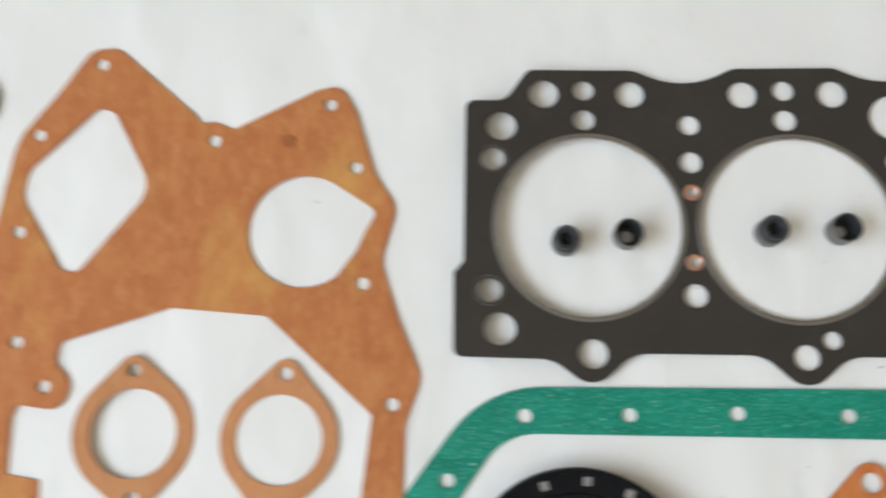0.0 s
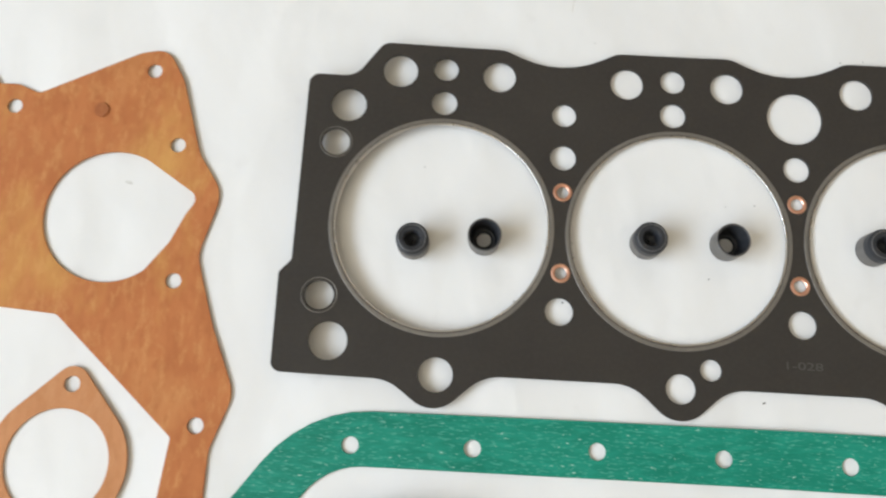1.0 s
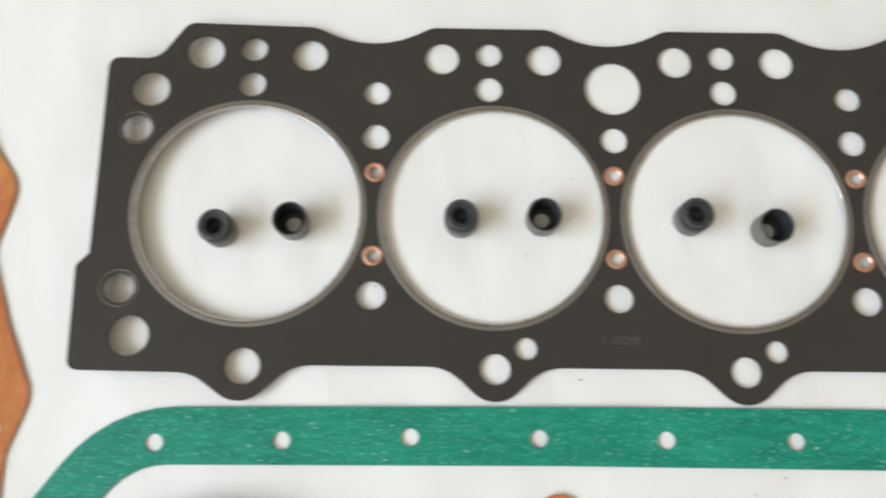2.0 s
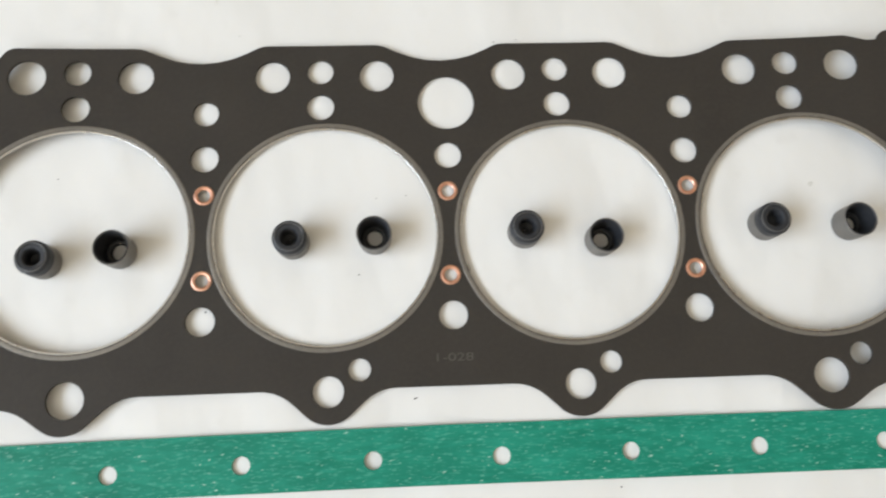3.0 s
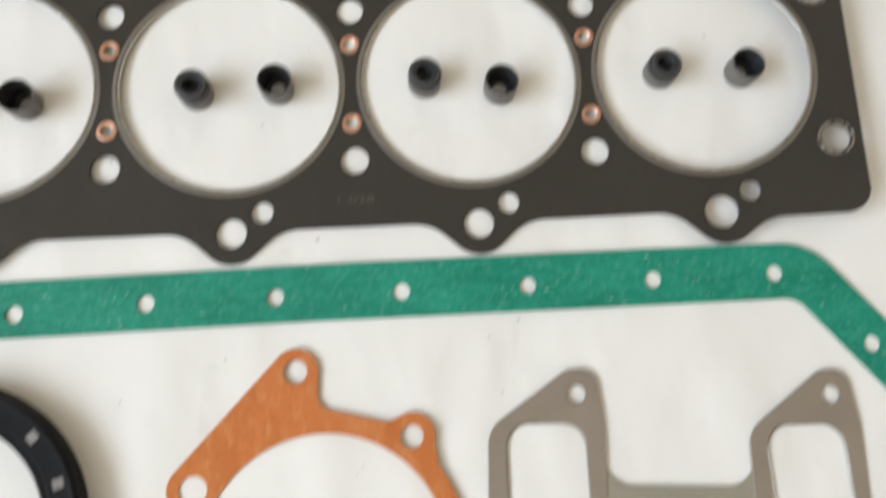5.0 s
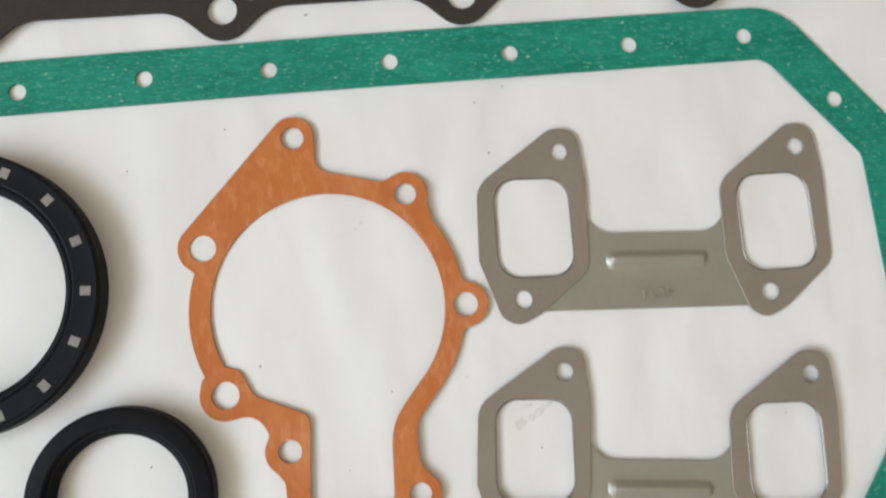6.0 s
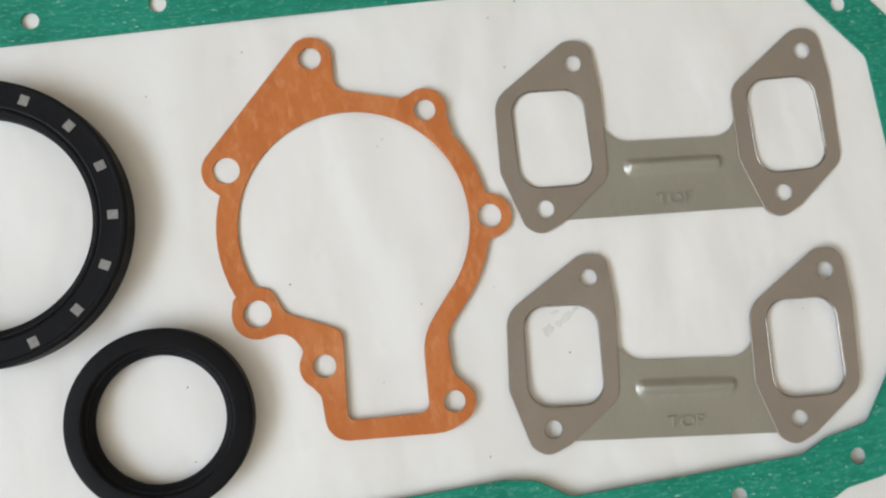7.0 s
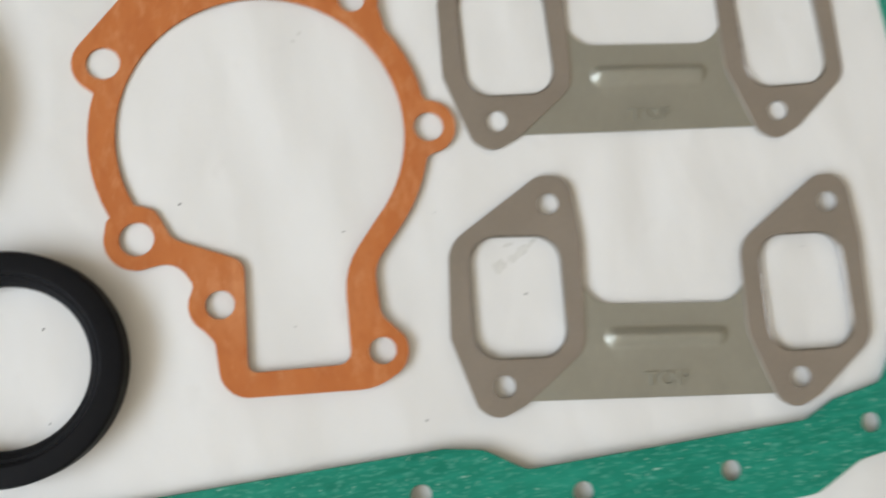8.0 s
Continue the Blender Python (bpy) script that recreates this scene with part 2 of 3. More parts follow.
def letters(text, height, depth, wide=1.0):
    """Raised letters as a bmesh in millimetres, centred."""
    cu = bpy.data.curves.new("letters", "FONT")
    cu.body, cu.size, cu.extrude, cu.resolution_u = text, height * 1.4, depth, 3
    cu.align_x, cu.align_y = "CENTER", "CENTER"
    ob = bpy.data.objects.new("letters", cu)
    scene.collection.objects.link(ob)
    me = bpy.data.meshes.new_from_object(ob.evaluated_get(bpy.context.evaluated_depsgraph_get()))
    bm = bmesh.new()
    bm.from_mesh(me)
    bmesh.ops.scale(bm, vec=(wide, 1, 1), verts=bm.verts[:])
    bpy.data.objects.remove(ob)
    bpy.data.curves.remove(cu)
    bpy.data.meshes.remove(me)
    return bm


def moved(bm, dx, dy, dz=0.0, turn=0.0):
    bmesh.ops.transform(bm, matrix=pose(dx, dy, dz, 0, 0, turn), verts=bm.verts[:])
    return bm


# ---- the room that closes the place ----
def room():
    x0, x1, y0, y1, z0, z1, t = WALL_X, 2.4, -2.6, 2.2, -0.76, 2.6, 0.12
    plain = (("floor", (x0 - t, y0 - t, z0 - t, x1 + t, y1 + t, z0), FLOORING, "grey hard floor of the room", "floor"),
             ("ceiling", (x0 - t, y0 - t, z1, x1 + t, y1 + t, z1 + t), PLASTER, "plain cream plastered ceiling", "ceiling"),
             ("wall_east", (x1, y0, z0, x1 + t, y1, z1), PLASTER, "plain cream plastered wall", "wall"),
             ("wall_north", (x0 - t, y1, z0, x1 + t, y1 + t, z1), PLASTER, "plain cream plastered wall", "wall"),
             ("wall_south", (x0 - t, y0 - t, z0, x1 + t, y0, z1), PLASTER, "plain cream plastered wall", "wall"))
    for name, b, m, label, cat in plain:
        lone(name, box(*b), m, label, cat, kind="structure", scale=1.0)
    wy0, wy1, wz0, wz1 = WIN_Y - WIN_W / 2, WIN_Y + WIN_W / 2, WIN_Z - WIN_H / 2, WIN_Z + WIN_H / 2
    bm = bmesh.new()
    for b in ((y0, wy0, z0, z1), (wy1, y1, z0, z1), (wy0, wy1, z0, wz0), (wy0, wy1, wz1, z1)):
        piece = box(x0 - t, b[0], b[2], x0, b[1], b[3])
        tmp = bpy.data.meshes.new("tmp")
        piece.to_mesh(tmp)
        piece.free()
        bm.from_mesh(tmp)
        bpy.data.meshes.remove(tmp)
    lone("wall_west", bm, PLASTER, "cream plastered wall with a window opening", "wall", kind="structure", scale=1.0)
    win = thing("window_1", "wide white framed window letting daylight in", "window", kind="structure")
    f = 0.05
    for b in ((wy0, wy0 + f, wz0, wz1), (wy1 - f, wy1, wz0, wz1), (wy0 + f, wy1 - f, wz0, wz0 + f), (wy0 + f, wy1 - f, wz1 - f, wz1)):
        part("window_frame", box(x0 - 0.05, b[0], b[2], x0 + 0.012, b[1], b[3], 0.004), PLASTER, win, scale=1.0)


room()


def table():
    t = thing("table", "plain wooden work table under the white paper", "table", pose(0, 0, 0))
    part("tabletop", box(-0.80, -0.62, -0.0305, 0.62, 0.50, -0.0016, 0.003), WOOD, t, scale=1.0)
    for x in (-0.74, 0.56):
        for y in (-0.56, 0.44):
            part("leg", box(x - 0.03, y - 0.03, -0.76, x + 0.03, y + 0.03, -0.031, 0.004), WOOD, t, scale=1.0)


table()


FOLDS = ((34, -110, 78, 40, 1.1), (40, -264, 48, 16, 1.1), (60, -92, 60, 26, 0.9), (108, -196, 72, 24, 0.9), (120, -122, 50, 20, 0.7), (-20, -150, 100, 40, 0.4), (-60, 118, 80, 30, 0.4), (150, 120, 60, 25, 0.4), (-110, 20, 70, 26, 0.4), (60, 40, 110, 26, 0.35))


def paper_height(x, y):
    h = 0.9 * noise.noise(Vector((x / 60, y / 95, 3.1))) + 0.38 * noise.noise(Vector((x / 20, y / 42, 7.7)))
    for fx, fy, turn, w, d in FOLDS:
        u = (x - fx) * math.cos(radians(turn)) + (y - fy) * math.sin(radians(turn))
        v = -(x - fx) * math.sin(radians(turn)) + (y - fy) * math.cos(radians(turn))
        h -= d * math.exp(-(v / 7) ** 2 - (u / w) ** 2)
    return max(-1.3, min(0.0, h - 0.35))


def paper():
    """A large sheet that lies a little wavy: soft folds and dents, its crests level with the things on it."""
    x0, x1, y0, y1, step = -720, 540, -520, 420, 5
    nx, ny = int((x1 - x0) / step), int((y1 - y0) / step)
    bm = bmesh.new()
    grid = [[bm.verts.new((x0 + i * step, y0 + j * step, paper_height(x0 + i * step, y0 + j * step))) for j in range(ny + 1)] for i in range(nx + 1)]
    for i in range(nx):
        for j in range(ny):
            bm.faces.new((grid[i][j], grid[i + 1][j], grid[i + 1][j + 1], grid[i][j + 1])).smooth = True
    rim = [e for e in bm.edges if e.is_boundary]
    made = bmesh.ops.extrude_edge_only(bm, edges=rim)["geom"]
    for v in made:
        if isinstance(v, bmesh.types.BMVert):
            v.co.z = -1.55
    lone("paper_sheet", bm, PAPER, "large white paper sheet, slightly wrinkled, covering the table", "paper")


paper()


# ---- head gasket with its rings and eyelets ----
def bow(x, y=0):
    """The gasket lies on its middle; both ends spring up from the paper."""
    if x > 45:
        return 9.0 * ((x - 45) / 160) ** 2.2
    if x < -45:
        return 5.5 * ((-45 - x) / 160) ** 2.0
    return 0.0


CYL = (-144.0, -48.0, 48.0, 144.0)


def eyelet_x(m):
    return m + (0.7 if m < 0 else 0.45 if m > 0 else 0.0)


BORE_Y = 17.2


def head_gasket():
    g = thing("head_gasket", "dark grey graphite coated head gasket with four bores, ends sprung up", "gasket", pose(0, 0, 0))
    nodes = [(-203.2, 79.3, 4.5), (-184.0, 79.6, 9), (-173.0, 95.8, 6)]
    for i, c in enumerate(CYL):
        ytop = (95.8, 96.8, 96.8, 96.0)[i]
        if i:
            nodes += [(c - 25.5, ytop, 9)]
        if i < 3:
            nodes += [(c + 22.5, ytop, 12), (c + 47.2, 85.0, 40)]
    nodes += [(167.5, 96.0, 6), (176.5, 93.4, 4), (180.5, 93.4, 1), (182.3, 97.2, 4.2), (188.4, 97.2, 4.2), (190.3, 93.3, 1), (204.0, 93.2, 6), (202.3, -46.8, 10)]
    for i, (b, low) in enumerate(((144.0, -46.4), (48.0, -42.4), (-47.5, -42.4), (-143.0, -42.6))):
        nodes += [(b + 18.6, low, 18), (b, -59.7, 14.0), (b - 18.6, -45.9 if b < -100 else -42.4, 18)]
    nodes += [(-207.0, -45.6, 4), (-207.6, -6.4, 2), (-203.0, -1.2, 2)]
    holes = [circle(c, BORE_Y, 87.1, 112) for c in CYL]
    for i, c in enumerate(CYL):
        d = 14.6 if i == 0 else 13.8
        holes += [circle(c - 21.3, 83.2, d), circle(c + 20.7, 83.3, 13.8), circle(c - 2, 85.2, 10.4), circle(c - 2, 70, 10.8)]
    for m in (-96.0, 96.0):
        holes.append(circle(m + 0.5, 67.6, 10.2))
    holes.append(circle(0.6, 71.2, 22.8, 44))
    for m in (-96.0, 0.0, 96.0):
        holes += [circle(m + 0.5, 48.8, 10.8), circle(m + 0.5, -15.6, 11.2), circle(eyelet_x(m), 33.8, 6.2, 20), circle(eyelet_x(m), 0, 6.2, 20)]
    for b, d in ((-143.0, 13.6), (-47.5, 11.7), (48.0, 11.7), (144.0, 13.4)):
        holes.append(circle(b, -43.2, d))
    for x in (-35.7, 60.2, 156.2):
        holes.append(circle(x, -35.3, 8.5))
    holes += [circle(-185.8, 66.4, 14.6), circle(-189.7, 49.6, 11.8), circle(-190.8, -14.7, 12.0), circle(-185.8, -32.5, 15.2)]
    holes += [circle(193.4, 82.2, 12.6), circle(189.3, 66.6, 9.8), circle(192.6, 48.8, 11.6), circle(192.4, -16.0, 12.2)]
    part("body", sheet(rounded(nodes), holes, 1.3, 0.1, 0.0, range(-200, 201, 10), bow), GRAPHITE, g)
    for c in CYL:
        ring = [(45.75 - 0.25 * (1 - math.cos(a)), 1.28 + 0.17 * math.sin(a)) for a in [k * math.pi / 12 for k in range(7)]] + [(44.3, 1.45), (44.1, 1.38), (44.05, 1.1), (45.7, 1.1)]
        part("fire_ring", lathe(ring, 128, (c, BORE_Y, 0), bow), RING, g, "dull steel fire ring round the bore")
        lip = [(43.75, 1.2), (43.75, 1.4)] + [(43.35 + 0.35 * math.cos(a), 1.05 + 0.35 * math.sin(a)) for a in [k * math.pi / 16 for k in range(8, 18)]] + [(43.1, 0.5), (43.6, 0.5)]
        part("ring_lip", lathe(lip, 128, (c, BORE_Y, 0), bow), STEEL, g, "bright steel inner lip")
    for m in (-96.0, 0.0, 96.0):
        for y in (33.8, 0.0):
            part("eyelet", lathe(((3.95, 1.28), (3.8, 1.5), (3.3, 1.62), (2.7, 1.48), (2.4, 1.2), (2.38, 0.95), (2.5, 0.85), (3.0, 0.95), (3.05, 1.25)), 36, (eyelet_x(m), y, 0), bow), COPPER, g, "small copper eyelet")
    for x, y, r0, r1 in ((193.4, 82.2, 5.4, 7.3), (192.6, 48.8, 5.5, 6.9), (192.4, -16.0, 5.7, 7.1), (-189.7, 49.6, 5.6, 6.7), (-190.8, -14.7, 5.7, 7.2)):
        bright = y > 80
        body = lathe(((r1 - 0.3, 1.28), (r1 - 0.45, 1.4), (r0 + 0.5, 1.4), (r0 + 0.1, 1.3), (r0, 0.8), (r0 + 0.1, 0.1), (r0 + 0.7, 0.05), (r0 + 0.75, 1.25)), 40, (x, y, 0), bow)
        gr = part("grommet", body, LIP if bright else GRAPHITE, g, "bright steel grommet" if bright else "dark pressed grommet")
        w = 0.8 if bright else 0.45
        part("rim", lathe(((r1, 1.28), (r1 - w * 0.1, 1.28 + w * 0.3), (r1 - w * 0.3, 1.28 + w * 0.48), (r1 - w * 0.5, 1.28 + w * 0.52), (r1 - w * 0.75, 1.28 + w * 0.42), (r1 - w, 1.28)), 48, (x, y, 0), bow), STEEL if bright else RING, gr)
        if x > 0 and not bright:
            for i in range(11):
                a0, a1 = 360 / 11 * i + 7 * math.sin(2.3 * i), 360 / 11 * (i + 0.66) + 4 * math.sin(1.7 * i + y)
                tab = sheet(arc(x, y, r1 - 0.1, a0, a1, 5) + arc(x, y, r1 - 0.85, a1, a0, 5), [], 0.3, 0.08, 1.32, (), bow)
                part("crimp_tab", tab, STEEL if y < 0 else LIP, gr, "bright folded steel tab")
    part("stamped_code", moved(letters("1-028", 3.1, 0.05, 1.55), 0, -31.8, 1.3), CODE, g, "faint stamped code")


head_gasket()


# ---- valve stem seals, in pairs inside the bores ----
def seal_upright():
    s = thing("valve_stem_seal", "black rubber valve stem seal standing with its lip up", "seal", group="valve stem seals")
    part("casing", lathe(((6.55, 0), (6.6, 6.3), (6.5, 6.5), (5.6, 6.5), (5.4, 0)), 48), CASING, s, "dull brownish metal casing")
    part("body", lathe(((6.5, 6.4), (6.55, 10.0), (6.3, 10.6), (5.7, 10.9), (5.3, 10.6), (5.2, 10.0), (5.0, 6.4)), 48), SEAL_RUBBER, s)
    part("lip", lathe(((5.25, 9.8), (5.1, 10.75), (4.7, 10.95), (3.6, 10.8), (3.15, 10.2), (3.0, 8.8), (2.7, 5.0), (0.6, 4.2), (0.6, 3.0), (5.1, 3.0)), 48), SEAL_RUBBER, s, "soft black sealing lip")
    part("spring", lathe(tuple((5.4 + 0.26 * math.cos(a), 10.95 + 0.26 * math.sin(a)) for a in [k * math.pi / 4 for k in range(8)]), 48), SPRING, s, "thin grey garter spring")
    return s


def seal_inverted():
    s = thing("valve_stem_seal", "black rubber valve stem seal standing open end up", "seal", group="valve stem seals")
    part("casing", lathe(((5.9, 0), (6.45, 0.8), (6.6, 3.0), (6.7, 10.8), (6.5, 11.0), (6.3, 10.8), (6.2, 3.0), (5.6, 0.2)), 48), CASING, s, "dull brownish metal casing")
    part("body", lathe(((6.25, 10.7), (6.1, 10.9), (5.85, 10.7), (5.5, 4.0), (5.0, 1.6), (4.6, 0.3), (5.6, 0.2), (6.15, 3.0)), 48), SEAL_RUBBER, s)
    part("lip", lathe(((4.7, 0.1), (5.0, 1.5), (4.4, 1.9), (3.4, 1.7), (2.95, 1.1), (3.0, 0.4), (3.5, 0.1)), 48), SEAL_RUBBER, s, "soft black sealing lip")
    return s


up, cup = seal_upright(), seal_inverted()
for i, (x, y) in enumerate(((-155.2, 9.2), (-126.6, 12.2), (-61.0, 14.4), (-29.1, 15.2), (29.6, 16.4), (59.8, 12.2), (126.5, 17.2), (160.4, 16.1))):
    src, at = (up, cup)[i % 2], pose(x * MM, y * MM, 0, 0, 0, 40 * i)
    if i < 2:
        src.matrix_world = at
    else:
        copy_thing(src, at)


# ---- fibre gaskets ----
def timing_cover_gasket():
    outer = rounded([(-399.8, 111.0, 11), (-385.5, 112, 11), (-341, 74.5, 5), (-338.5, 70.4, 2), (-330, 70.6, 6), (-320.5, 66.8, 4), (-279, 87.5, 10),
                     (-267, 90, 9), (-258.5, 76, 8), (-247.5, 43, 14), (-235.9, 26.5, 14), (-242.9, -0.5, 14), (-233.2, -29, 0), (-221.6, -55, 14),
                     (-229, -77, 10), (-229, -150, 8), (-252, -150, 6), (-244.5, -73, 2), (-297.2, -27.6, 4), (-344.5, -24.3, 4), (-398.5, -42, 5), (-399.2, -51.5, 4),
                     (-389.5, -61, 10), (-394, -74.5, 10), (-415.5, -71.8, 3), (-418, -78, 3), (-416.3, -104, 1.5), (-400.6, -106, 2), (-398, -150, 6), (-446, -150, 12),
                     (-444, -60, 30), (-439, 20, 20), (-434.8, 55, 12), (-431.5, 65.0, 8), (-416, 85.6, 0)])
    diamond = rounded([(-392.4, 78.8, 6), (-383.6, 76.2, 6), (-360.2, 35.5, 16), (-394.0, -7.4, 6), (-402.2, -6.4, 5), (-427.2, 30.6, 15), (-426.0, 44.6, 14)])
    tear = arc(-281.5, 14.2, 27.9, 62, 308, 5) + [(-255.3, 4.6), (-250.2, 16.6)] + arc(-251.2, 22.9, 4.2, -35, 50, 15)
    holes = [diamond, tear] + [circle(x, y, 6.4, 20) for x, y in ((-393.3, 102.5), (-422.5, 63.8), (-426.6, 12.8), (-420.4, -42.2), (-403.8, -63.2), (-330, 60.5), (-271.8, 79.5), (-257.3, 46.4), (-251.5, -11.5), (-235.2, -68))]
    g = thing("timing_cover_gasket", "brown fibre timing cover gasket with a diamond and a teardrop opening", "gasket", pose(0, 0, 0))
    part("body", sheet(outer, holes, 0.8), BROWN, g)
    part("punched_disc", lathe(((3.2, 0.7), (3.2, 1.35), (3.0, 1.5), (0.05, 1.5), (0.05, 0.7)), 24, (-292, 60.4, 0)), DISC, g, "disc left in a half punched hole")


def oval_gasket(x, y, turn, r, b, tilt):
    g = thing("outlet_gasket", "small tan fibre outlet gasket with two bolt holes", "gasket", pose(x * MM, y * MM, r * MM * math.sin(radians(tilt)), 0, tilt, turn), "outlet gaskets")
    out = hull([(0, 0, r), (0, b, 7.0), (0, -b, 7.0)])
    part("body", sheet(out, [circle(0, 0, 41.2, 56), circle(0, b, 6.4, 20), circle(0, -b, 6.4, 20)], 0.8), TAN, g)


def pump_lift(x, y):
    """The gasket is a little warped: its foot and its far side stand off the paper."""
    k = max(0.0, min(1.0, (x + 45) / 65))
    return 0.022 * max(0.0, -185 - y) + 1.1 * k * k * (3 - 2 * k) * max(0.0, min(1.0, (y + 235) / 50))


def pump_gasket():
    def bow_of(*a):
        return [(x, y, 0) for x, y in arc(*a)]

    outer = rounded(bow_of(-24.1, -96.8, 8.5, 135, -5) + [(-16.2, -110, 6), (9.0, -117.0, 3)] + bow_of(17.9, -122.6, 8.7, 125, -20) + [(27.0, -130.6, 3)]
                    + bow_of(-15.2, -164.4, 52.6, 36, 13) + [(36.6, -156.8, 2)] + bow_of(37.4, -167.6, 8.8, 88, -85) + [(35.8, -177.2, 3)]
                    + bow_of(-15.2, -164.4, 52.4, -17, -40) + [(14.2, -210.5, 12), (14.4, -226, 7)] + bow_of(12.7, -236.9, 8.9, 25, -58)
                    + [(10, -248.2, 18), (-35.6, -244.8, 9), (-36.3, -227.5, 4)] + bow_of(-34.2, -216.2, 8.9, 235, 165) + [(-40.8, -209.5, 3), (-45.4, -201.2, 8)]
                    + bow_of(-56.2, -193.3, 9.6, -75, -190) + [(-64.6, -186.6, 3)] + bow_of(-15.2, -164.4, 52.8, 204, 160) + [(-65.2, -146.0, 2)] + bow_of(-61.2, -137, 9.4, 225, 135))
    inner = arc(-15.2, -164.4, 44.7, -44, 204, 4) + rounded([(-56.0, -182.6, 0), (-50.2, -184.6, 4), (-45.8, -194.4, 6), (-25.2, -203.8, 5), (-27.6, -238.0, 3), (3.6, -239.6, 4), (4.8, -210.0, 24), (16.9, -195.5, 0)])
    holes = [inner] + [circle(x, y, d, 24) for x, y, d in ((-24.1, -96.8, 8.8), (17.9, -122.6, 8.6), (37.4, -167.6, 9.6), (13.5, -236.9, 8.4), (-33.7, -216.4, 8.8), (-56.2, -193.3, 10.4), (-61.2, -137, 10.2))]
    g = thing("water_pump_gasket", "orange fibre water pump gasket lying on white paper", "gasket", pose(0, 0, 0))
    part("body", sheet(outer, holes, 0.8, cuts=range(-72, 60, 6), lift=pump_lift), ORANGE, g)


def pan_gasket():
    outer = rounded([(-192.8, -58.9, 52), (-120, -57.8, 0), (-2, -56.5, 0), (120, -56.3, 0), (178.5, -56.6, 26), (229.4, -118.5, 8), (235.5, -226, 8), (192.5, -287.5, 9), (178, -292, 6), (163.5, -294, 8), (147, -302, 10), (100, -303, 0),
                     (-100, -302, 10), (-200, -290, 16), (-248, -225, 12), (-244.5, -130, 12)])
    inner = rounded([(-183, -79.6, 28), (-24, -78.3, 0), (170.8, -78.6, 10), (206.2, -121.6, 8), (211, -222.5, 2.5), (176.5, -270.2, 5), (158.2, -273.4, 5), (147.2, -278.4, 5), (53, -279.4, 7), (40.5, -271.4, 9),
                     (28, -269.2, 10), (-60, -270, 0), (-182, -268, 12), (-226, -218, 8), (-222, -135, 10)])
    holes = [(-174.3, -71.7), (-127.1, -70.3), (-79.3, -68.6), (-31.2, -68.6), (16.5, -68.6), (65.2, -68.6), (114.4, -68.6), (163.1, -68.4), (197.9, -97.7), (219, -142.5), (222.4, -202.2), (204.6, -250),
             (170.1, -282.6), (118.9, -290.1), (69.5, -288.9), (19.3, -281.8), (-30, -286), (-80, -286), (-130, -285), (-178, -279), (-218, -242), (-234, -190), (-230, -140), (-209, -101)]
    g = thing("oil_pan_gasket", "green fibre oil pan gasket, a long closed frame with bolt holes", "gasket", pose(0, 0, 0))
    part("body", sheet(outer, [inner] + [circle(x, y, 6.6, 20) for x, y in holes], 0.8, lift=lambda x, y: 0.09 * max(0.0, min(25.0, -250 - y))), GREEN, g)


def side_gasket():
    outer = rounded([(246.2, 94.0, 5), (300, 93, 8), (300, -215, 8), (238.4, -215, 8), (237.8, -150, 0), (238.2, -90, 0), (241.2, 20, 0), (242.9, 56, 0)])
    inner = rounded([(264, 72, 6), (280, 72, 6), (280, -192, 6), (262, -192, 6)])
    g = thing("side_cover_gasket", "green fibre side cover gasket next to the oil pan gasket", "gasket", pose(0, 0, 0))
    part("body", sheet(outer, [inner] + [circle(x, y, 6.4, 20) for x, y in ((253, 84.5), (252, 20), (251, -60), (250.6, -138), (250, -203), (290, 84), (290, -203))], 0.8), GREEN, g)


timing_cover_gasket()
oval_gasket(-356.8, -83.7, 5.2, 28.8, 29.4, 3.0)
oval_gasket(-287.7, -85.0, -3.0, 27.8, 30.2, 0.0)
pump_gasket()
pan_gasket()
side_gasket()


